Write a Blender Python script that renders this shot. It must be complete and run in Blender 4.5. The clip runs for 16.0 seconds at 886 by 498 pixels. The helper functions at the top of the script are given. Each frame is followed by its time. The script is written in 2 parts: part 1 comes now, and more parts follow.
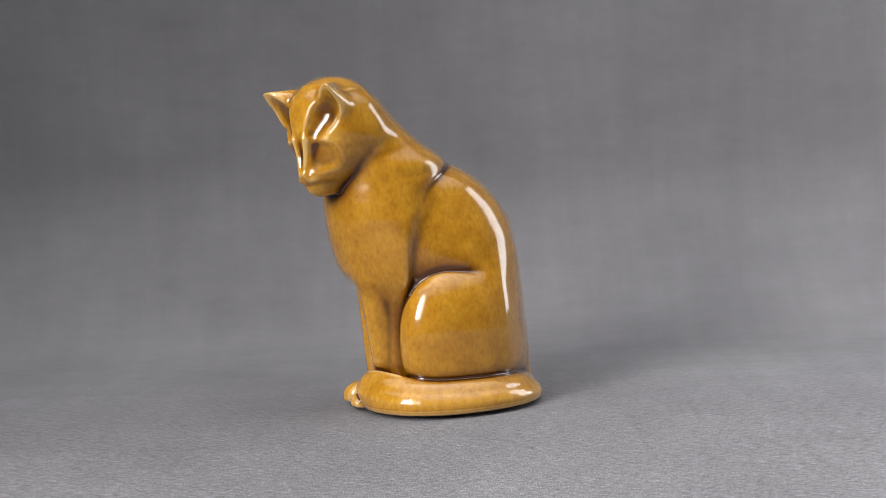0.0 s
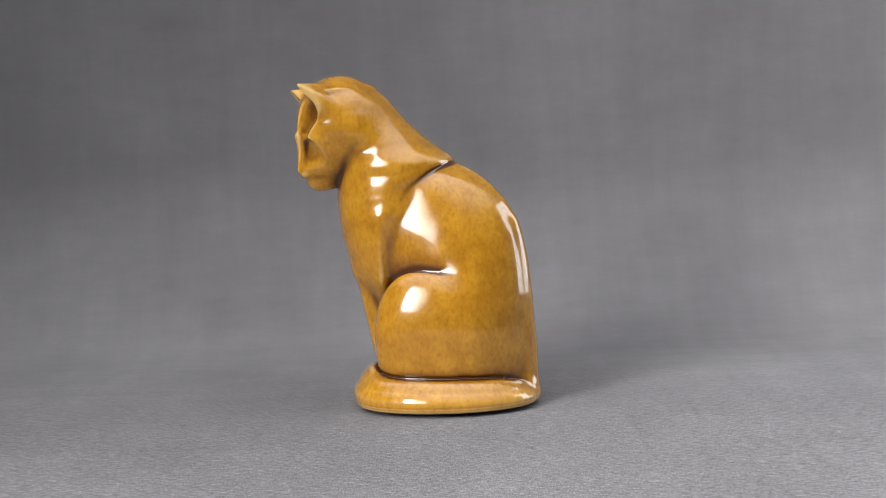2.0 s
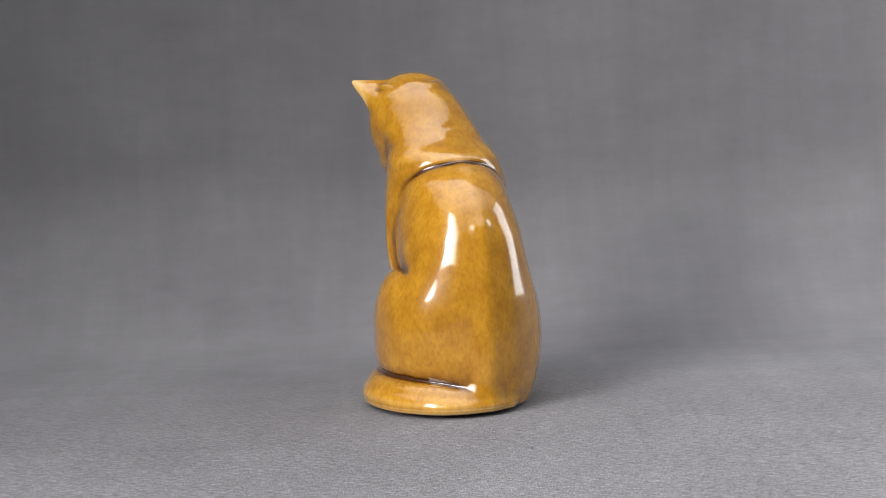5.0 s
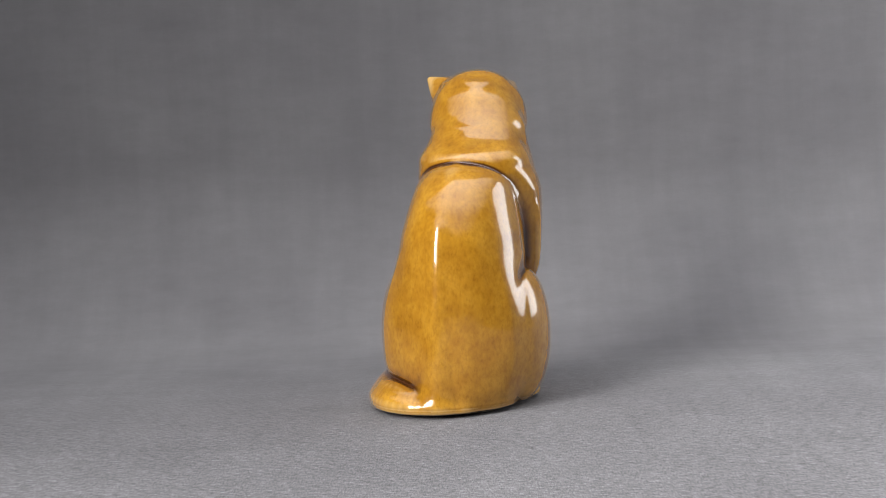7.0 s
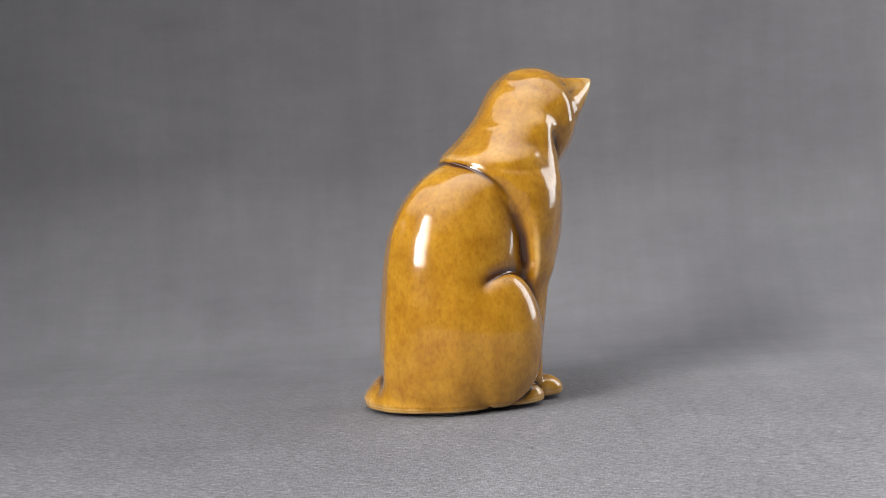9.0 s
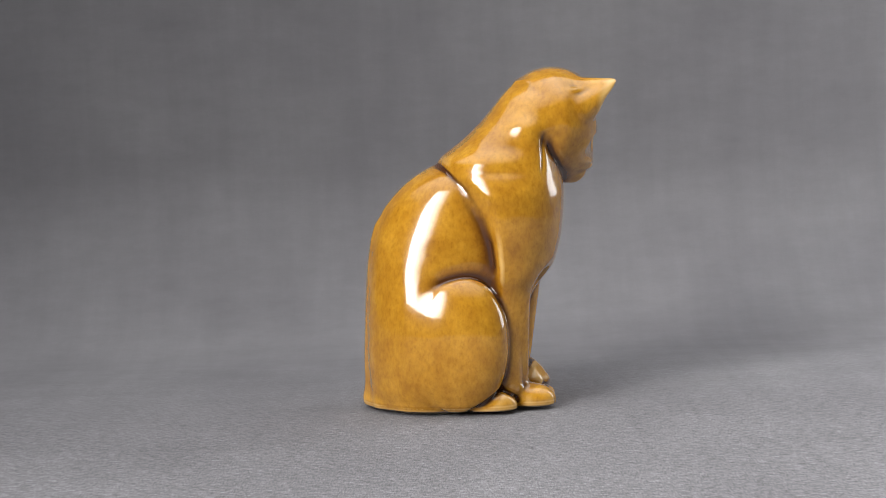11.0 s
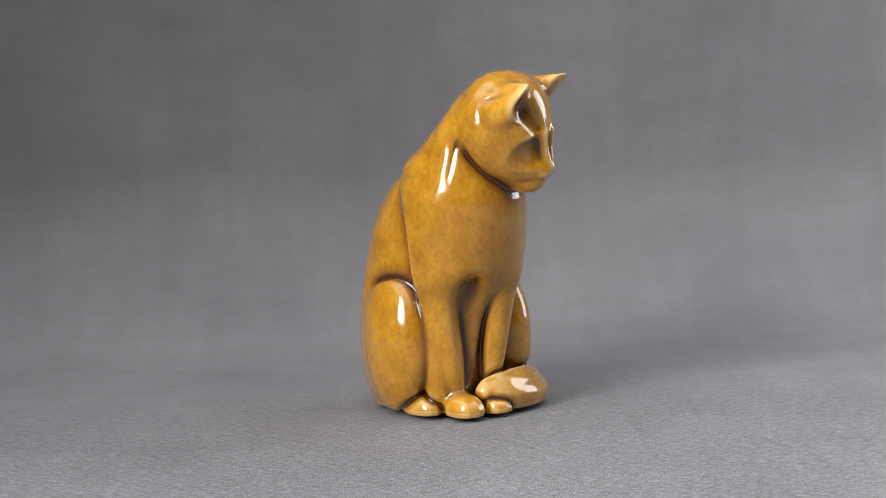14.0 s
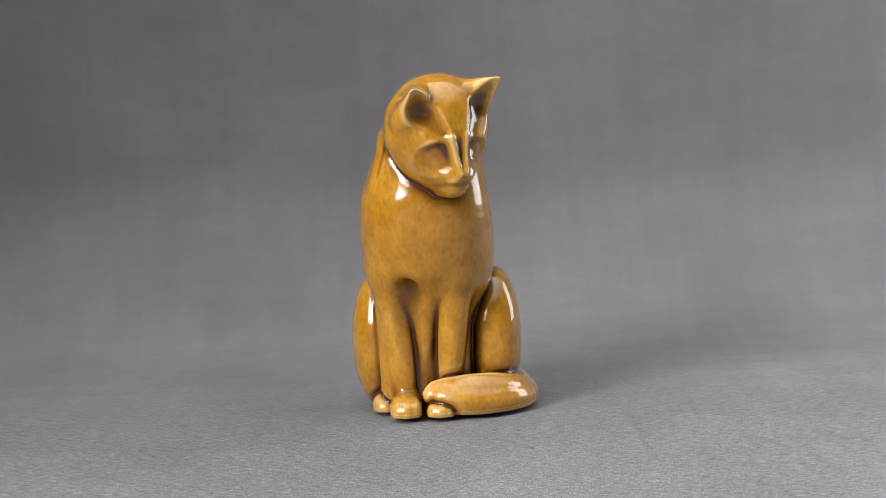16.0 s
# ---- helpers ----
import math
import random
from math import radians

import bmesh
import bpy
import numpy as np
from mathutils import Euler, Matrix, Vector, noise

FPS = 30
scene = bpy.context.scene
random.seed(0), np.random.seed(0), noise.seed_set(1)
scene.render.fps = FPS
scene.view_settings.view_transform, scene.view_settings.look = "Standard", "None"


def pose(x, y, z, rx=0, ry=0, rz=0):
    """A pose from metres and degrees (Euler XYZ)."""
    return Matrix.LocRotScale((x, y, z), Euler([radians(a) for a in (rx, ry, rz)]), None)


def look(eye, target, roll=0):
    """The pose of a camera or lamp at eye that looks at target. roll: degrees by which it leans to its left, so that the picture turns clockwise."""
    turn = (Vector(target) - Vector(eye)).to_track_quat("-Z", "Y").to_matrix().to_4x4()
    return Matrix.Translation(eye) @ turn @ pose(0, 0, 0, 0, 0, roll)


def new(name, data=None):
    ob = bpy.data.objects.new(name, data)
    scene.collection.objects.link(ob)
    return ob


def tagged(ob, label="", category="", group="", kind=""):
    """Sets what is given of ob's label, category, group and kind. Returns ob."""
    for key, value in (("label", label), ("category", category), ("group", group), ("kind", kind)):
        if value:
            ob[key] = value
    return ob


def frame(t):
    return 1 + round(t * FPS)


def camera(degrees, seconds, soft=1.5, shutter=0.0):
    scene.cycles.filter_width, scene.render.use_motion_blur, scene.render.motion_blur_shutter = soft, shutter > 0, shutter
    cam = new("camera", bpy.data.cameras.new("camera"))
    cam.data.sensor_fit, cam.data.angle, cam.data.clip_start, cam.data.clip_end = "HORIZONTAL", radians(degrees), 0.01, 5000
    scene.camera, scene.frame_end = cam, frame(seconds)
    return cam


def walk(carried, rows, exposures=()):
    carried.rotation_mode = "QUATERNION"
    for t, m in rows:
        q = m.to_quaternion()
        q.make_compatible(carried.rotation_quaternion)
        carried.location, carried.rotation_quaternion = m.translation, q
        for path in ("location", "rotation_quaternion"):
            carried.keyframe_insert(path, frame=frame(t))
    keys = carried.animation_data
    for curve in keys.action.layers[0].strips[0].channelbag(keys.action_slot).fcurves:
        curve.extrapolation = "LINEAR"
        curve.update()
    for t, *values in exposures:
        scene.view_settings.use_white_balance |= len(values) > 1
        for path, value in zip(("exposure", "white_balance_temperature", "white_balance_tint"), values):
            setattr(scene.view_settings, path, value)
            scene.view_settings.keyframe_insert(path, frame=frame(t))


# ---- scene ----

# ---- camera ----
cam = camera(26.446, 16.0, 0.6)
EYE = (-0.0026, -1.40, 0.2576)
PITCH, ROLL = 5.744, -2.387
view = look(EYE, (EYE[0], 0.0, EYE[2] - 1.40 * math.tan(radians(PITCH))), ROLL)
walk(cam, [(0.0, view), (16.0, view)])

# ---- light ----
world = bpy.data.worlds.new("studio_air")
scene.world = world
world.use_nodes = True
world.node_tree.nodes["Background"].inputs[0].default_value = (0.9, 0.95, 1.0, 1)
world.node_tree.nodes["Background"].inputs[1].default_value = 0.05
scene.view_settings.exposure = 0.16


def area_light(name, eye, target, wide, high, watts, colour=(1, 1, 1), spread=180):
    data = bpy.data.lights.new(name, "AREA")
    data.shape, data.size, data.size_y, data.energy, data.color = "RECTANGLE", wide, high, watts, colour
    data.spread = radians(spread)
    ob = new(name, data)
    ob.matrix_world = look(eye, target)
    return ob


# a tall window to the front left, a smaller one to the right behind
area_light("window_light", (-1.35, -1.95, 1.30), (1.15, -0.30, -0.05), 1.3, 1.55, 23.5, (1.0, 0.98, 0.95), 60)
area_light("side_light", (1.34, 0.43, 0.55), (0, 0, 0.14), 0.55, 1.0, 8.0, (0.97, 0.98, 1.0))
# an unseen overhead fill, added to brighten the table against the upright cloth
area_light("overhead_fill", (0.3, -0.9, 2.6), (0.3, -0.89, 0), 6.4, 5.6, 104, (1, 1, 1), 110)


# ---- materials ----
def material(name):
    m = bpy.data.materials.new(name)
    m.use_nodes = True
    nodes = m.node_tree.nodes
    return m, nodes, m.node_tree.links, nodes["Principled BSDF"]


def ramp(nodes, stops):
    node = nodes.new("ShaderNodeValToRGB")
    while len(node.color_ramp.elements) < len(stops):
        node.color_ramp.elements.new(0.5)
    for e, (at, c) in zip(node.color_ramp.elements, stops):
        e.position, e.color = at, (*c, 1) if len(c) == 3 else c
    return node


def noise_at(nodes, links, coords, scale, stretch=(1, 1, 1), detail=4, rough=0.55):
    mp = nodes.new("ShaderNodeMapping")
    mp.inputs["Scale"].default_value = stretch
    links.new(coords, mp.inputs["Vector"])
    n = nodes.new("ShaderNodeTexNoise")
    n.inputs["Scale"].default_value, n.inputs["Detail"].default_value, n.inputs["Roughness"].default_value = scale, detail, rough
    links.new(mp.outputs["Vector"], n.inputs["Vector"])
    return n.outputs["Fac"]


def blend(nodes, links, fac, a, b, mode="MIX"):
    node = nodes.new("ShaderNodeMix")
    node.data_type, node.blend_type = "RGBA", mode
    for value, socket in ((fac, node.inputs[0]), (a, node.inputs[6]), (b, node.inputs[7])):
        if isinstance(value, (int, float)):
            socket.default_value = value
        elif isinstance(value, tuple):
            socket.default_value = (*value, 1)
        else:
            links.new(value, socket)
    return node.outputs[2]


def glaze():
    """Honey-coloured ceramic glaze: mottled, thin and pale where it breaks over edges, darkened in grooves and hollows
    as thicker glaze and painted-in shade.
    """
    m, nodes, links, bsdf = material("honey_glaze")
    co = nodes.new("ShaderNodeTexCoord").outputs["Object"]
    cloud = noise_at(nodes, links, co, 70, (1, 1, 0.85), 5, 0.62)
    speck = noise_at(nodes, links, co, 360, (1, 1, 0.6), 4, 0.7)
    c1 = ramp(nodes, [(0.26, (0.325, 0.139, 0.0085)), (0.50, (0.41, 0.189, 0.0128)), (0.74, (0.50, 0.250, 0.022))])
    links.new(cloud, c1.inputs[0])
    c2 = ramp(nodes, [(0.30, (0.72, 0.65, 0.52)), (0.5, (1, 1, 1)), (0.7, (1.16, 1.15, 1.1))])
    links.new(speck, c2.inputs[0])
    colour = blend(nodes, links, 0.75, c1.outputs[0], c2.outputs[0], "MULTIPLY")
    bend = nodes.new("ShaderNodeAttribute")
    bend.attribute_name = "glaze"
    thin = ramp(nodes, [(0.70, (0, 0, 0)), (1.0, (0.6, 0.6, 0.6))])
    # groove colour: thicker glaze, deepened with painted shade
    thick_shade = ramp(nodes, [(0.12, (1, 1, 1)), (0.48, (0, 0, 0))])
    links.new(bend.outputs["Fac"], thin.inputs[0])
    links.new(bend.outputs["Fac"], thick_shade.inputs[0])
    # broad hollows coloured darker, pooled glaze and shade together; broad ridges paler
    pool_shade = nodes.new("ShaderNodeAttribute")
    pool_shade.attribute_name = "pool_shade"
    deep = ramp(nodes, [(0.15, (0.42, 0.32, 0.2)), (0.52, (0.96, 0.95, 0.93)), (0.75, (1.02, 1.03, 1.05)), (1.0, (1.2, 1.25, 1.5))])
    links.new(pool_shade.outputs["Fac"], deep.inputs[0])
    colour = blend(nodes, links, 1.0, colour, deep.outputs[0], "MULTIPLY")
    colour = blend(nodes, links, thick_shade.outputs[0], colour, (0.06, 0.018, 0.003))
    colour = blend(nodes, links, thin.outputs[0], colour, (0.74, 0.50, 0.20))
    # the unglazed foot ring
    split = nodes.new("ShaderNodeSeparateXYZ")
    links.new(co, split.inputs[0])
    foot = ramp(nodes, [(0.0028, (1, 1, 1)), (0.0034, (0, 0, 0))])
    links.new(split.outputs["Z"], foot.inputs[0])
    colour = blend(nodes, links, foot.outputs[0], colour, (0.80, 0.76, 0.68))
    links.new(colour, bsdf.inputs["Base Color"])
    bsdf.inputs["Roughness"].default_value = 0.2
    bsdf.inputs["IOR"].default_value = 1.52
    bsdf.inputs["Specular IOR Level"].default_value = 0.3
    bsdf.inputs["Coat Weight"].default_value = 1.0
    bsdf.inputs["Coat Roughness"].default_value = 0.045
    bump = nodes.new("ShaderNodeBump")
    bump.inputs["Strength"].default_value, bump.inputs["Distance"].default_value = 0.16, 0.001
    links.new(noise_at(nodes, links, co, 60, detail=2), bump.inputs["Height"])
    links.new(bump.outputs[0], bsdf.inputs["Normal"])
    return m


def cloth():
    """Grey woven backdrop cloth: fine slubby threads both ways, faint stains and folds."""
    m, nodes, links, bsdf = material("grey_cloth")
    co = nodes.new("ShaderNodeTexCoord").outputs["UV"]
    weft = noise_at(nodes, links, co, 1, (170, 950, 1), 3, 0.6)
    warp = noise_at(nodes, links, co, 1, (950, 170, 1), 3, 0.6)
    streak = noise_at(nodes, links, co, 1, (13, 34, 1), 4, 0.6)
    upright = noise_at(nodes, links, co, 1, (45, 6, 1), 4, 0.6)
    dash = noise_at(nodes, links, co, 1, (45, 95, 1), 4, 0.6)
    slub = noise_at(nodes, links, co, 1, (130, 420, 1), 5, 0.7)
    cloud = noise_at(nodes, links, co, 5, (1, 1, 1), 4, 0.5)
    # weave contrast and bump fade where the cloth rises, standing in for lens blur
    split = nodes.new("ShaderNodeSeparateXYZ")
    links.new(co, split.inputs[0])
    weave_fade = nodes.new("ShaderNodeMapRange")
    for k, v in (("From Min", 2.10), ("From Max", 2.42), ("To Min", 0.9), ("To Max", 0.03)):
        weave_fade.inputs[k].default_value = v
    links.new(split.outputs["Y"], weave_fade.inputs["Value"])
    base = ramp(nodes, [(0.25, (0.164, 0.161, 0.173)), (0.75, (0.214, 0.211, 0.224))])
    links.new(cloud, base.inputs[0])
    colour = base.outputs[0]
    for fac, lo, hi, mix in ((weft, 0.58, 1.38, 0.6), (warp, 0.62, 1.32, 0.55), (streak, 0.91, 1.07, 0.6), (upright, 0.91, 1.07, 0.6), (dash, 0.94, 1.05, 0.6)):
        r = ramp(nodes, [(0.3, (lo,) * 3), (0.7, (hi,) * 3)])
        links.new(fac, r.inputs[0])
        mix = weave_fade.outputs["Result"] if fac in (weft, warp) else mix
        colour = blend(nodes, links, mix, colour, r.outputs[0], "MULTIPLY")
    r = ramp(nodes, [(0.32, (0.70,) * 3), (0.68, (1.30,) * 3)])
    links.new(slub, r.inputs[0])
    colour = blend(nodes, links, weave_fade.outputs["Result"], colour, r.outputs[0], "MULTIPLY")
    links.new(colour, bsdf.inputs["Base Color"])
    bsdf.inputs["Roughness"].default_value = 0.92
    bsdf.inputs["Specular IOR Level"].default_value = 0.15
    bump = nodes.new("ShaderNodeBump")
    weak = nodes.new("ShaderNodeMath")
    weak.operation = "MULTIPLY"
    links.new(weave_fade.outputs["Result"], weak.inputs[0])
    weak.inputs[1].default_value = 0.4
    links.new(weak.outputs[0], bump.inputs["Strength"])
    bump.inputs["Distance"].default_value = 0.0006
    links.new(weft, bump.inputs["Height"])
    links.new(bump.outputs[0], bsdf.inputs["Normal"])
    return m


def plaster(name, value):
    m, nodes, links, bsdf = material(name)
    co = nodes.new("ShaderNodeTexCoord").outputs["Object"]
    r = ramp(nodes, [(0.3, (value * 0.92,) * 3), (0.7, (value * 1.05,) * 3)])
    links.new(noise_at(nodes, links, co, 3), r.inputs[0])
    links.new(r.outputs[0], bsdf.inputs["Base Color"])
    bsdf.inputs["Roughness"].default_value = 0.9
    return m


# ---- the studio: backdrop sweep and plain walls ----
def backdrop():
    """One sheet: table surface, a wide sweep, and the upright part behind."""
    start, radius, top, half = 0.22, 0.17, 2.58, 0.8
    line = [(-2.2 + (start + 2.2) * i / 24, 0.0) for i in range(25)]
    for i in range(1, 25):
        a = math.pi / 2 * i / 24
        line.append((start + radius * math.sin(a), radius * (1 - math.cos(a))))
    line += [(start + radius, radius + (top - radius) * i / 12) for i in range(1, 13)]
    bm = bmesh.new()
    uv = bm.loops.layers.uv.new("cloth")
    run, rows, lengths = 0.0, [], []
    for j, (y, z) in enumerate(line):
        if j:
            run += math.dist(line[j - 1], (y, z))
        lengths.append(run)
        rows.append([bm.verts.new((-half + 2 * half * i / 16, y, z)) for i in range(17)])
    for j in range(len(rows) - 1):
        for i in range(16):
            face = bm.faces.new((rows[j][i], rows[j][i + 1], rows[j + 1][i + 1], rows[j + 1][i]))
            face.smooth = True
            for loop, (a, b) in zip(face.loops, ((i, j), (i + 1, j), (i + 1, j + 1), (i, j + 1))):
                loop[uv].uv = (-half + 2 * half * a / 16, lengths[b])
    me = bpy.data.meshes.new("backdrop")
    bm.to_mesh(me)
    bm.free()
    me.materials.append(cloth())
    return tagged(new("backdrop", me), "grey woven cloth sweeping from table up the wall", "backdrop", kind="structure")


def slab(name, size, at, mat, label, category):
    bm = bmesh.new()
    bmesh.ops.create_cube(bm, size=1)
    bmesh.ops.scale(bm, vec=size, verts=bm.verts)
    me = bpy.data.meshes.new(name)
    bm.to_mesh(me)
    bm.free()
    me.materials.append(mat)
    ob = new(name, me)
    ob.location = at
    return tagged(ob, label, category, kind="structure")


backdrop()
paint = plaster("wall_paint", 0.24)
slab("floor", (7.2, 6.6, 0.1), (0, -1.1, -0.85), plaster("floor_paint", 0.25), "dark grey painted studio floor", "floor")
slab("wall_north", (7.2, 0.1, 3.5), (0, 2.15, 0.9), paint, "plain grey painted studio wall", "wall")
slab("wall_south", (7.2, 0.1, 3.5), (0, -4.35, 0.9), paint, "plain grey painted studio wall", "wall")
slab("wall_west", (0.1, 6.4, 3.5), (-3.55, -1.1, 0.9), paint, "plain grey painted studio wall", "wall")
slab("wall_east", (0.1, 6.4, 3.5), (3.55, -1.1, 0.9), paint, "plain grey painted studio wall", "wall")
slab("ceiling", (7.3, 6.7, 0.1), (0, -1.1, 2.72), plaster("ceiling_paint", 0.7), "plain pale studio ceiling", "ceiling")


# ---- the cat: one hollow-cast ceramic figure, modelled as blended solids (centimetres, forward +x, left +y) ----
STEP = 0.1
LOW, HIGH = np.array((-8.2, -8.6, -0.6)), np.array((14.6, 8.2, 26.2))
MID = -1.2          # the body's middle plane


def smin(a, b, k):
    h = np.clip(0.5 + 0.5 * (b - a) / k, 0, 1)
    return b + (a - b) * h - k * h * (1 - h)


class Clay:
    def __init__(self):
        n = np.ceil((HIGH - LOW) / STEP).astype(int) + 1
        self.ax = [(LOW[i] + STEP * np.arange(n[i])).astype(np.float32) for i in range(3)]
        self.f = np.full(n, 4.0, np.float32)

    def part(self, lo, hi):
        cut = []
        for i in range(3):
            a = int(np.searchsorted(self.ax[i], lo[i]))
            b = int(np.searchsorted(self.ax[i], hi[i]))
            cut.append(slice(max(a, 0), max(b, a + 1)))
        grid = np.meshgrid(*[self.ax[i][cut[i]] for i in range(3)], indexing="ij", sparse=True)
        return tuple(cut), grid

    def add(self, solid, lo, hi, k, groove=0.0):
        """Join a solid on, with a fillet of about k and an incised line along the seam."""
        cut, (x, y, z) = self.part(lo, hi)
        k = k(x, y, z) if callable(k) else k
        a, b = self.f[cut], solid(x, y, z)
        f = smin(a, b, k)
        groove = groove(x, y, z) if callable(groove) else groove
        if np.any(groove):
            f = f + groove * np.exp(-((a - b) / 0.2) ** 2)
        self.f[cut] = f

    def cut(self, solid, lo, hi, k):
        cut, (x, y, z) = self.part(lo, hi)
        self.f[cut] = -smin(-self.f[cut], solid(x, y, z), k)


def curve(zs, values, z, soft):
    """Values along z, eased over about soft centimetres."""
    fine = np.arange(-3.0, 29.0, 0.1)
    v = np.interp(fine, zs, values)
    w = np.exp(-0.5 * (np.arange(-30, 31) * 0.1 / soft) ** 2)
    v = np.convolve(np.pad(v, 30, mode="edge"), w / w.sum(), mode="valid")
    return np.interp(z, fine, v).astype(np.float32)


def loft(rows, soft=0.5, ridge=0.0, centre=99.0):
    """A solid by level sections: rows of (z, back, front, half width, squareness behind). ridge: how far a spine stands proud behind."""
    zs, back, front, half, square = np.array(rows, float).T

    def solid(x, y, z):
        b, f, w, n = (curve(zs, v, z, soft) for v in (back, front, half, square))
        c = np.maximum(np.minimum((b + f) / 2, centre), b + 0.3)
        a, m = np.where(x > c, f - c, c - b), np.where(x > c, 2.0, n)
        g = ((np.abs(x - c) / a) ** m + (np.abs(y) / w) ** m) ** (1 / m)
        d = (g - 1) * np.minimum((f - b) / 2, w)
        if ridge:
            d = d - ridge * np.exp(-(y / 0.7) ** 2) * np.clip((c - x) / (c - b), 0, 1)
        return np.maximum(d, np.maximum(z - zs[-1], zs[0] - z))
    return solid


def middle(solid, at=MID):
    return lambda x, y, z: solid(x, y - (at(z) if callable(at) else at), z)


def bone(p, q, r0, r1):
    p, q = np.array(p, float), np.array(q, float)
    d = q - p

    def solid(x, y, z):
        t = np.clip(((x - p[0]) * d[0] + (y - p[1]) * d[1] + (z - p[2]) * d[2]) / (d @ d), 0, 1)
        return np.sqrt((x - p[0] - t * d[0]) ** 2 + (y - p[1] - t * d[1]) ** 2 + (z - p[2] - t * d[2]) ** 2) - (r0 + t * (r1 - r0))
    return solid


def egg(c, r, yaw=0.0, n=2.0, pitch=0.0):
    """A rounded lump at c with radii r, turned about z and nodding about its side axis."""
    cy, sy, cp, sp = math.cos(radians(yaw)), math.sin(radians(yaw)), math.cos(radians(pitch)), math.sin(radians(pitch))

    def solid(x, y, z):
        u0, v = (x - c[0]) * cy + (y - c[1]) * sy, -(x - c[0]) * sy + (y - c[1]) * cy
        u, w = u0 * cp + (z - c[2]) * sp, -u0 * sp + (z - c[2]) * cp
        g = (np.abs(u / r[0]) ** n + np.abs(v / r[1]) ** n + np.abs(w / r[2]) ** n) ** (1 / n)
        return (g - 1) * min(r)
    return solid


def ring(rows, n):
    """The tail: a swept ridge-sided tube along a flat path; rows of (x, y, half width, half height, level)."""
    pts = np.array(rows, float)
    for _ in range(2):      # round the corners of the path
        a, b = pts[:-1], pts[1:]
        mid = np.stack([0.75 * a + 0.25 * b, 0.25 * a + 0.75 * b], 1).reshape(-1, 5)
        pts = np.concatenate([pts[:1], mid, pts[-1:]])

    def solid(x, y, z):
        best = np.full(np.broadcast(x, y).shape, 99.0, np.float32)
        w, h, l = (np.ones_like(best) for _ in range(3))
        for i in range(len(pts) - 1):
            p, d = pts[i, :2], pts[i + 1, :2] - pts[i, :2]
            t = np.clip(((x - p[0]) * d[0] + (y - p[1]) * d[1]) / (d @ d), 0, 1)
            e = np.sqrt((x - p[0] - t * d[0]) ** 2 + (y - p[1] - t * d[1]) ** 2)
            near = e < best
            best = np.where(near, e, best)
            for arr, k in ((w, 2), (h, 3), (l, 4)):
                arr[...] = np.where(near, pts[i, k] + t * (pts[i + 1, k] - pts[i, k]), arr)
        m = np.where(z > l, n, 2.1)
        g = ((best / w) ** m + (np.abs(z - l) / h) ** m) ** (1 / m)
        return (g - 1) * np.minimum(w, h) + 0.06 * np.exp(-((z - l - 0.42 * h) / 0.16) ** 2) * np.clip(w - 0.8, 0, 1)
    return solid


# the head's own frame: turned 30 degrees to the cat's left, leaning a little
HEAD, TURN, LEAN = (6.81, -1.14, 20.5), 30.0, 5.0


def in_head(solid):
    ct, st, cl, sl = math.cos(radians(TURN)), math.sin(radians(TURN)), math.cos(radians(LEAN)), math.sin(radians(LEAN))

    def turned(x, y, z):
        p, q0 = (x - HEAD[0]) * ct + (y - HEAD[1]) * st, -(x - HEAD[0]) * st + (y - HEAD[1]) * ct
        q, h = q0 * cl + (z - HEAD[2]) * sl, -q0 * sl + (z - HEAD[2]) * cl
        return solid(p, q, h + 20.5)
    return turned


def relief(solid):
    """The face: ridges from the ears to the bridge of the nose, troughs beside them, sunken eyes, whisker pads and mouth."""
    def bell(v, wide, power=2):
        return np.exp(-np.abs(v / wide) ** power)

    def carved(p, q, h):
        a = np.abs(q)
        line = np.interp(h, (17.8, 18.6, 20.4, 21.7, 22.6, 23.8), (0.22, 0.32, 0.6, 1.2, 1.8, 3.1)).astype(np.float32)
        up = 0.2 * bell(a - line, 0.26) * bell(h - 20.8, 3.1, 6)
        up = up - 0.16 * bell(a - line - 0.8, 0.55, 3) * bell(h - 21.4, 1.0, 6)
        top = 20.4 - 0.12 * np.clip(a - 0.6, 0, 9) ** 2
        rim = np.sqrt(((a - 1.45) / 1.3) ** 2 + ((h - 19.35) / 1.4) ** 2)
        brow = 1 / (1 + np.exp(np.clip((h - top) / 0.09, -40, 40)))
        inner = 1 / (1 + np.exp(np.clip((line + 0.3 - a) / 0.12, -40, 40)))
        hollow = np.clip((1.05 - rim) / 0.6, 0, 1)
        up = up - (0.17 + 0.16 * np.clip(h - 19.0, 0, 1) * np.clip(2.2 - a, 0, 1)) * hollow * hollow * (3 - 2 * hollow) * brow * inner
        up = up + 0.03 * bell(rim - 1.05, 0.12) * brow * inner + 0.07 * bell(h - top - 0.1, 0.13) * bell(a - 1.4, 1.2, 4)
        up = up + 0.15 * bell(a - 0.7, 0.5) * bell(h - 17.4, 0.5) + 0.1 * bell(a, 0.36) * bell(h - 17.9, 0.28)
        up = up - 0.08 * bell(h - 16.95 - 0.22 * a, 0.13) * bell(a, 1.7, 6)
        return solid(p, np.where(q > 0, 0.9 * q, q), h) - 1.1 * up * np.clip((p - 1.0) / 1.0, 0, 1)
    return carved


def both(fn):
    for side in (1, -1):
        fn(side)


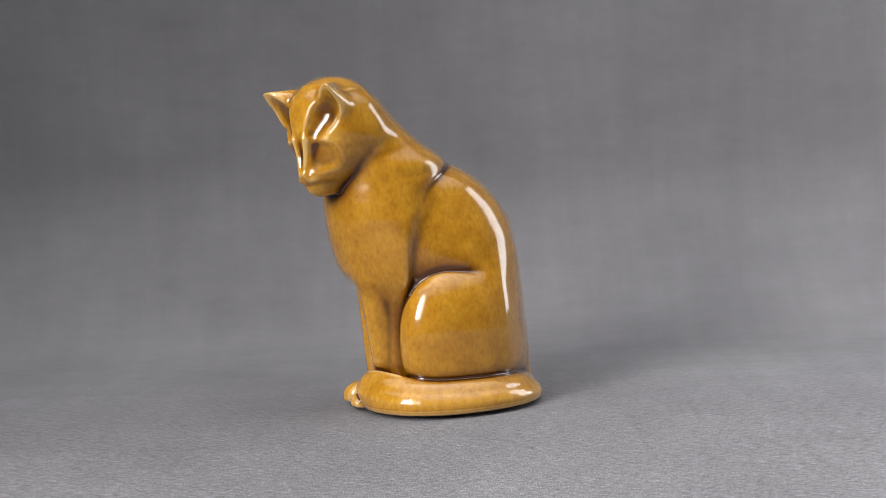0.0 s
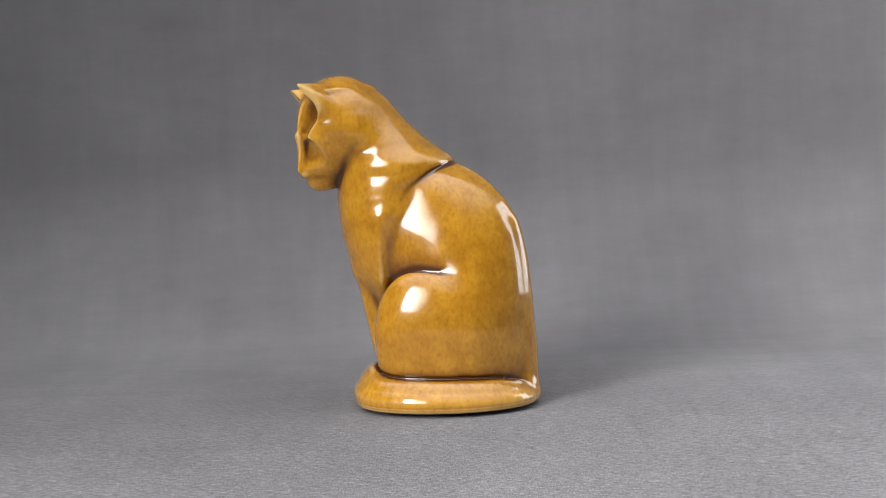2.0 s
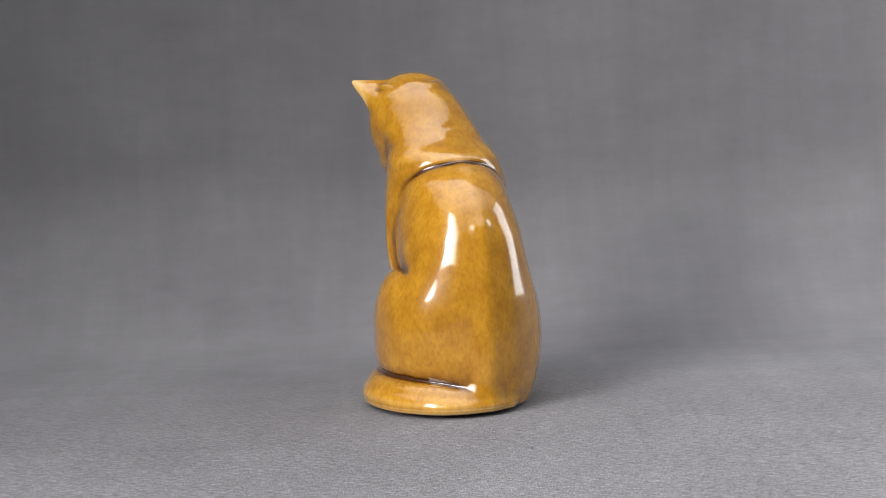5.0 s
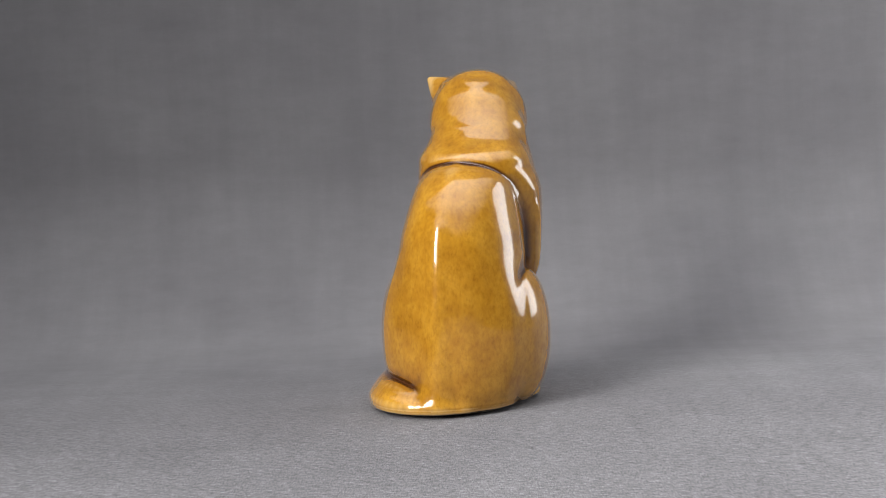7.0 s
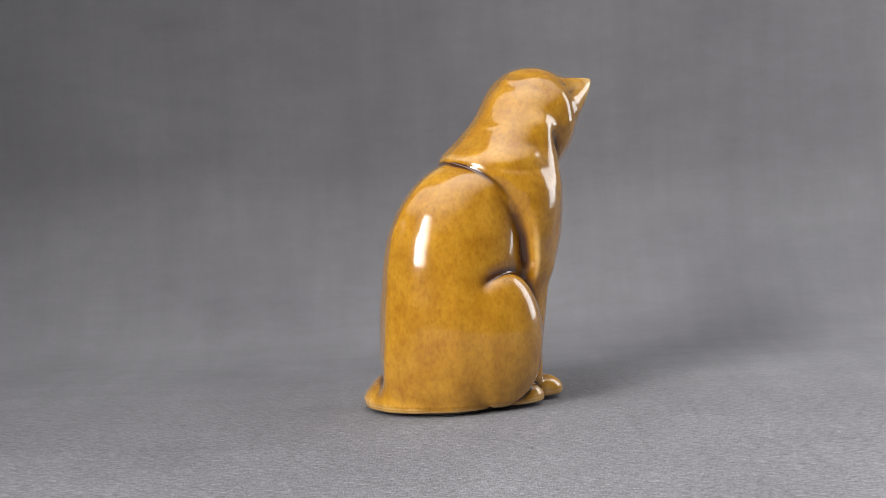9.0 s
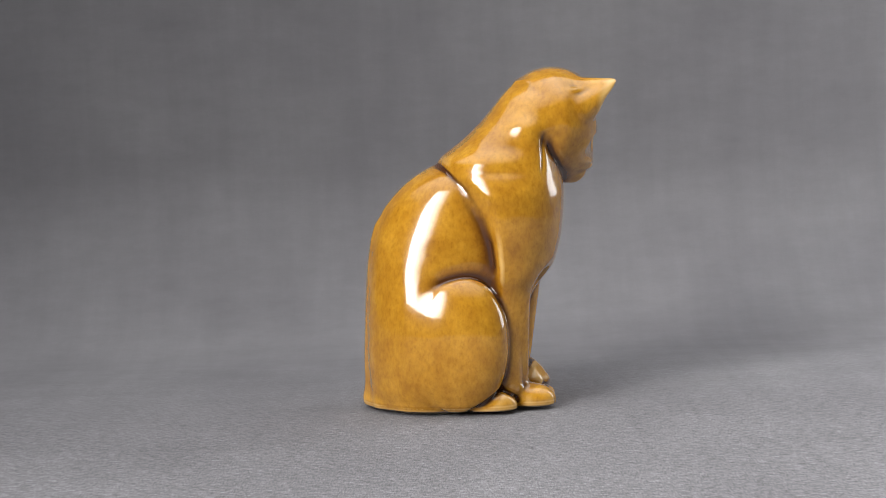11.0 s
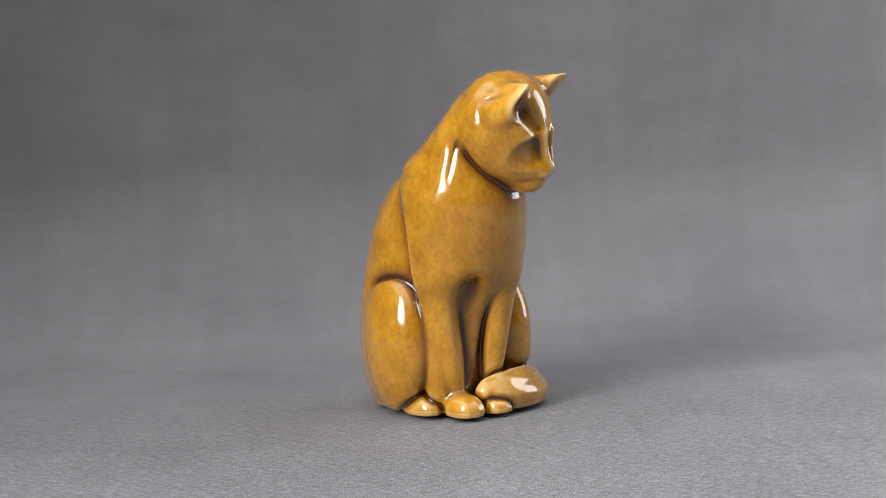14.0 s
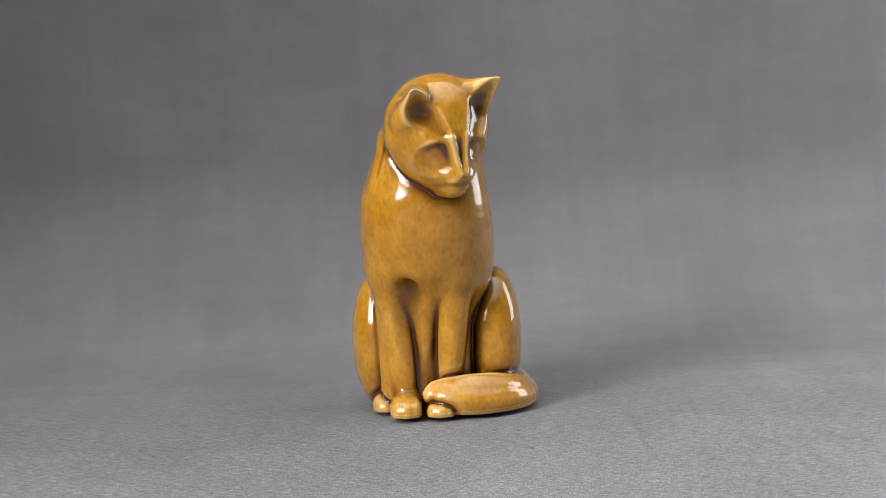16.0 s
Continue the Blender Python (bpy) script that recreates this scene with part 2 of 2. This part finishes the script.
def model():
    clay = Clay()
    everything = (LOW, HIGH)
    # haunches and back
    clay.add(middle(loft([(-1, -5.1, 4.0, 3.9, 2), (0.4, -5.6, 4.2, 4.1, 2), (1.6, -6.1, 4.4, 4.5, 2), (4, -6.2, 4.6, 4.8, 2), (8, -6.0, 5.0, 4.8, 2),
                          (11, -5.7, 5.6, 4.65, 2), (13, -5.3, 6.0, 4.4, 2), (15, -4.35, 6.5, 3.95, 2), (16.6, -2.9, 6.5, 3.6, 2),
                          (17.7, -1.35, 6.0, 2.9, 2), (18.3, 0.1, 5.0, 2.0, 2), (18.6, 1.4, 4.0, 1.0, 2)], 0.4, 0.14)), *everything, 0.3)
    clay.add(bone((-4.7, -1.15, 13.5), (-5.75, -0.8, 1.0), 0.1, 0.6), (-8, -4, -1), (-2, 3, 16), 1.0)
    # shoulders and chest, with a ledge over the legs
    clay.add(middle(loft([(6.6, 3.9, 4.6, 0.5, 2.3), (7.6, 3.9, 5.1, 1.6, 2.3), (8.7, 3.8, 6.0, 3.0, 2.4), (9.6, 3.7, 7.2, 4.0, 2.5), (10.6, 3.7, 7.95, 4.4, 2.6), (12.5, 3.5, 8.5, 4.65, 2.7), (14.4, 2.85, 8.75, 4.75, 2.7),
                          (15.8, 1.5, 8.85, 4.7, 2.6), (17.2, -0.1, 8.7, 4.4, 2.4), (18.2, -0.4, 8.4, 3.9, 2.2), (18.9, 0.7, 8.2, 3.4, 2.1), (19.5, 1.8, 8.0, 2.6, 2.0), (20.0, 3.0, 7.5, 1.6, 2.0)], 0.3, 0.10, 4.2),
                    lambda z: np.interp(z, (16, 20), (-1.4, -1.0)).astype(np.float32)), *everything,
             lambda x, y, z: np.interp(z, (11.0, 14.5, 16.3, 17.5), (2.2, 1.9, 0.6, 0.15)).astype(np.float32),
             lambda x, y, z: np.interp(z, (14.0, 17.0), (0, 0.06)).astype(np.float32))
    # the neck, rising in one slope to the crown
    clay.add(middle(loft([(16.8, 2.0, 8.0, 2.8, 2), (17.6, 0.2, 8.3, 3.8, 2), (18.1, -0.45, 8.4, 4.05, 2), (18.5, -0.15, 8.4, 3.95, 2), (19.1, 0.75, 8.3, 3.7, 2), (19.8, 1.65, 8.3, 3.5, 2), (20.8, 2.8, 8.5, 3.2, 2), (21.8, 3.72, 9.0, 2.85, 2),
                          (22.7, 4.45, 9.0, 2.4, 2), (23.3, 5.1, 8.6, 1.8, 2), (23.8, 6.0, 8.2, 0.9, 2)], 0.3, 0.10),
                    lambda z: np.interp(z, (18, 22), (-1.15, -0.8)).astype(np.float32)), *everything,
             lambda x, y, z: np.maximum(np.interp(z, (18.4, 19.6), (0.35, 1.0)), np.interp(x, (0.8, 2.4), (0.35, 1.0))).astype(np.float32))
    # the left shoulder flows into the flank
    clay.add(egg((2.7, 1.15, 12.2), (2.9, 1.85, 3.9)), *everything, 0.9)
    # belly behind the front legs
    clay.add(egg((3.3, -1.75, 5.2), (1.75, 3.3, 6.0), 0, 4.0), *everything, 0.5)
    # thighs
    both(lambda s: clay.add(egg((0.45 if s > 0 else 0.6, -1.0 + s * 3.85, 5.3), (4.2 if s > 0 else 3.75, 2.38, 5.3), s * 7, 2.3 if s > 0 else 2.15), *everything,
                            lambda x, y, z: np.interp(x, (-3.2, -0.5), (1.6, 0.12)).astype(np.float32),
                            lambda x, y, z: np.interp(x, (-2.2, 0.0), (0, 0.12)).astype(np.float32)))
    # front legs and paws, the breast between them
    clay.add(middle(loft([(1.0, 3.3, 4.8, 0.3, 2), (3.0, 3.3, 5.1, 0.55, 2), (6.0, 3.4, 5.6, 0.9, 2), (8.5, 3.5, 6.2, 1.3, 2), (10.5, 3.5, 6.9, 1.75, 2)], 0.5), -1.75), *everything, lambda x, y, z: np.interp(z, (6.0, 9.5), (0.2, 0.9)).astype(np.float32))

    def leg_fillet(x, y, z):
        return np.interp(z, (6.5, 9.8), (0.15, 0.8)).astype(np.float32)

    def leg_seam(x, y, z):
        return np.interp(z, (7.0, 9.3), (0.1, 0)).astype(np.float32)
    clay.add(bone((4.85, -4.05, 10.0), (4.75, -3.25, 1.8), 1.32, 0.88), (2, -7, -1), (9, 0, 13), leg_fillet, leg_seam)
    clay.add(bone((5.75, 0.55, 10.0), (5.0, -0.1, 2.8), 1.32, 0.88), (2, -4, -1), (9, 4, 13), leg_fillet, leg_seam)
    clay.add(bone((4.2, -4.3, 9.0), (4.2, -4.1, 2.0), 1.05, 1.0), (2, -7, -1), (9, 0, 13), 0.35)
    clay.add(bone((4.5, 0.55, 9.0), (4.2, 0.25, 2.6), 1.1, 1.0), (2, -4, -1), (9, 4, 13), 0.35)
    clay.add(egg((5.9, -3.25, 0.75), (1.75, 1.25, 1.15), 0, 2.4, -10), (2, -6, -1), (9, 0, 3), 0.45)
    clay.add(egg((6.0, -0.75, 0.65), (1.7, 1.2, 1.05), 0, 2.4, -10), (2, -4, -1), (9, 2, 3), 0.2, 0.12)
    clay.add(egg((2.75, -4.55, 0.7), (2.15, 1.35, 1.3), 0, 2.4, -10), (-1, -8, -1), (6, -3, 3), 0.15, 0.16)
    # toes
    for x0, y0, apart in ((6.7, -3.25, 0.42), (6.8, -0.75, 0.40), (3.9, -4.55, 0.45)):
        cut, (x, y, z) = clay.part((x0 - 0.6, y0 - 1.3, -0.6), (x0 + 2, y0 + 1.3, 2))
        clay.f[cut] += 0.045 * np.exp(-((np.abs(y - y0) - apart) / 0.13) ** 2) * np.clip((x - x0) / 0.5, 0, 1)
    # the inner face of the right leg, arching up under the chest
    clay.cut(egg((6.75, -2.7, 7.4), (1.0, 1.0, 2.6)), (4, -6, 3), (9, 1, 12), 0.9)
    # tail, flowing out of the spine, round the left side to the front paws
    def root(x, y):
        return np.where(x < 0, np.clip((1.6 - y) / 1.6, 0, 1), 0).astype(np.float32)
    clay.add(ring([(-5.0, -2.3, 0.7, 0.9, 0.7), (-5.4, -0.75, 1.15, 1.25, 0.8), (-5.35, 1.1, 1.5, 1.4, 0.85), (-4.2, 2.95, 1.58, 1.6, 0.95), (-1.95, 4.4, 1.6, 1.7, 1.05),
                   (1.1, 4.95, 1.65, 1.75, 1.1), (3.8, 4.5, 1.5, 1.8, 1.15), (5.3, 2.75, 1.5, 1.85, 1.3), (5.9, 1.1, 1.42, 1.75, 1.45), (6.2, -0.3, 1.25, 1.45, 1.7), (6.05, -1.35, 0.8, 0.95, 1.85)],
                  1.3), (-8, -4, -1), (9, 8, 4), lambda x, y, z: 0.12 + 0.9 * root(x, y) + 0 * z, lambda x, y, z: 0.14 * (1 - root(x, y)) + 0 * z)
    # the right side of the neck
    clay.add(bone((6.3, -3.5, 20.2), (6.1, -3.7, 16.8), 0.95, 1.25), (2, -8, 12), (10, 1, 25), 0.9)
    # the edge of the bib on the right of the neck: a low step and a groove, slanting back and down
    cut, (x, y, z) = clay.part((3, -7, 16.5), (10, -2, 21))
    off = 0.44 * x + 0.90 * y - np.interp(z, (17.4, 20.1), (-1.0, -0.25)).astype(np.float32)
    there = np.exp(-np.abs((z - 18.8) / 1.5) ** 4)
    clay.f[cut] += there * (0.11 * np.exp(-(off / 0.17) ** 2) - 0.09 * np.where(off > 0, np.exp(-off / 0.9), 0))
    # head
    face = ((4, -8, 15.5), (14.6, 8, 26))
    skull = egg((1.65, 0.1, 21.2), (3.3, 3.3, 3.65), 0, 2.15)
    jaw = loft([(16.3, 1.6, 3.3, 0.7, 2), (16.85, 0.5, 4.25, 1.35, 2), (17.6, -0.4, 4.85, 2.15, 2), (19.0, -1.1, 4.75, 3.05, 2), (20.0, -1.3, 4.7, 3.45, 2), (21, -1.4, 4.7, 3.6, 2),
                (22.5, -1.2, 4.6, 3.3, 2), (23.5, -0.6, 4.2, 2.7, 2), (24.2, 0.5, 3.4, 1.4, 2)], 0.35, 0, 1.0)
    clay.add(in_head(relief(lambda p, q, h: smin(jaw(p, q, h), skull(p, q, h), 0.3))), *everything,
             lambda x, y, z: np.maximum(np.interp(x, (5.0, 7.6), (1.1, 0.2)), np.interp(z, (19.0, 20.4, 22.0, 23.5), (0.2, 1.3, 1.2, 0.4))).astype(np.float32),
             lambda x, y, z: (np.interp(x, (6.5, 8.0), (0, 0.1)) * np.interp(z, (18.6, 19.6), (1, 0))).astype(np.float32))
    clay.add(in_head(egg((3.3, 0, 16.85), (1.0, 0.9, 0.62))), *face, 0.35)
    for s in (1, -1):
        clay.add(in_head(bone((2.3, s * 2.15, 21.9), (5.1, s * 3.35 + 0.12, 23.75), 1.5, 0.32)), *face, 0.3, 0.03)
        clay.add(in_head(bone((2.8, s * 1.7, 23.1), (5.1, s * 3.25 + 0.12, 23.85), 1.15, 0.32)), *face, 0.3)
        clay.cut(in_head(bone((6.2, s * 3.05, 23.6), (5.1, s * 2.6, 22.1), 1.2, 1.5)), *face, 0.1)
        clay.cut(in_head(bone((5.1, s * 2.6, 22.1), (5.5, s * 1.8, 20.9), 1.5, 1.25)), *face, 0.1)
    # foot
    clay.f += 0.8 * np.clip((0.28 - clay.ax[2][None, None, :]) / 0.12, 0, 1)      # a recessed foot
    clay.f = -smin(-clay.f, clay.ax[2][None, None, :], 0.05)
    return clay


def soften(f, times):
    for _ in range(times):
        for i in range(3):
            g = f.copy()
            a, b, c = [slice(None)] * 3, [slice(None)] * 3, [slice(None)] * 3
            a[i], b[i], c[i] = slice(0, -2), slice(1, -1), slice(2, None)
            g[tuple(b)] = 0.25 * f[tuple(a)] + 0.5 * f[tuple(b)] + 0.25 * f[tuple(c)]
            f = g
    return f


def sample(f, p):
    """The field at points given in steps."""
    i = np.clip(np.floor(p).astype(int), 0, np.array(f.shape) - 2)
    u = p - i
    out = 0
    for a in (0, 1):
        for b in (0, 1):
            for c in (0, 1):
                w = (u[:, 0] if a else 1 - u[:, 0]) * (u[:, 1] if b else 1 - u[:, 1]) * (u[:, 2] if c else 1 - u[:, 2])
                out = out + w * f[i[:, 0] + a, i[:, 1] + b, i[:, 2] + c]
    return out


def skin(f):
    """Vertices and quads of the surface f = 0."""
    inside = f < 0
    s = inside[:-1, :-1, :-1].astype(np.int8)
    total = np.zeros_like(s)
    for a in (0, 1):
        for b in (0, 1):
            for c in (0, 1):
                total = total + inside[a:inside.shape[0] - 1 + a, b:inside.shape[1] - 1 + b, c:inside.shape[2] - 1 + c]
    cells = (total > 0) & (total < 8)
    index = np.full(cells.shape, -1, int)
    where = np.argwhere(cells)
    index[cells] = np.arange(len(where))
    points = where + 0.5
    for _ in range(6):
        e = 0.3
        v = sample(f, points)
        g = np.stack([(sample(f, points + e * d) - sample(f, points - e * d)) / (2 * e) for d in np.eye(3)], 1)
        move = -v[:, None] * g / np.maximum((g * g).sum(1), 1e-6)[:, None]
        points = np.clip(points + np.clip(move, -0.3, 0.3), where - 0.05, where + 1.05)
    quads = []
    for i in range(3):
        j, k = (i + 1) % 3, (i + 2) % 3
        a, b = [slice(1, -1)] * 3, [slice(1, -1)] * 3
        a[i], b[i] = slice(0, -1), slice(1, None)
        lo, hi = inside[tuple(a)], inside[tuple(b)]
        at = np.argwhere(lo != hi)
        flip = lo[lo != hi]
        at[:, j] += 1
        at[:, k] += 1
        ids = []
        for dj, dk in ((0, 0), (-1, 0), (-1, -1), (0, -1)):
            q = at.copy()
            q[:, j] += dj
            q[:, k] += dk
            ids.append(index[q[:, 0], q[:, 1], q[:, 2]])
        ids = np.stack(ids, 1)
        ids[~flip] = ids[~flip][:, ::-1]
        quads.append(ids)
    return points, np.concatenate(quads)


def cat():
    clay = model()
    f = soften(clay.f, 1)
    points, quads = skin(f)
    # even out the mesh a little
    n = len(points)
    for step in (0.5, -0.5, 0.5, -0.5, 0.5, -0.5):
        total, count = np.zeros((n, 3)), np.zeros(n)
        for a, b in ((0, 1), (1, 2), (2, 3), (3, 0)):
            np.add.at(total, quads[:, a], points[quads[:, b]])
            np.add.at(count, quads[:, a], 1)
        points = points + step * (total / np.maximum(count, 1)[:, None] - points)
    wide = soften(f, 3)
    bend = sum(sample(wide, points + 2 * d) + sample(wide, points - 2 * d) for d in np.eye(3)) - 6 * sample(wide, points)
    # wide curvature, which drives the shade painted into the hollows
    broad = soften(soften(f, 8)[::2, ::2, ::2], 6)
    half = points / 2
    pool_shade = sum(sample(broad, half + 3 * d) + sample(broad, half - 3 * d) for d in np.eye(3)) - 6 * sample(broad, half)
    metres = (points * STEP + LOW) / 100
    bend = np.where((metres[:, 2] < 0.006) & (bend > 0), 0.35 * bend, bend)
    pool_shade = np.where(metres[:, 2] < 0.008, 0.25 * pool_shade, pool_shade)
    metres[:, 2] = np.maximum(metres[:, 2], 0.0)
    me = bpy.data.meshes.new("cat_figurine")
    me.from_pydata(metres.tolist(), [], quads.tolist())
    me.polygons.foreach_set("use_smooth", [True] * len(me.polygons))
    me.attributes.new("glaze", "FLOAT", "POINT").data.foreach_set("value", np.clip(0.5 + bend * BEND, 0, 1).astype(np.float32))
    me.attributes.new("pool_shade", "FLOAT", "POINT").data.foreach_set("value", np.clip(0.5 + pool_shade * POOL_SHADE, 0, 1).astype(np.float32))
    me.materials.append(glaze())
    me.update()
    return tagged(new("cat_figurine", me), "honey-brown glossy glazed ceramic sitting cat on grey cloth", "figurine")


BEND, POOL_SHADE = 4.6, 1.3
figurine = cat()


# ---- what moves: the figure turns steadily on its base ----
def motions():
    walk(figurine, [(t / 2, pose(0, 0, 0, 0, 0, 196.0 - 17.92 * t / 2)) for t in range(33)])


motions()
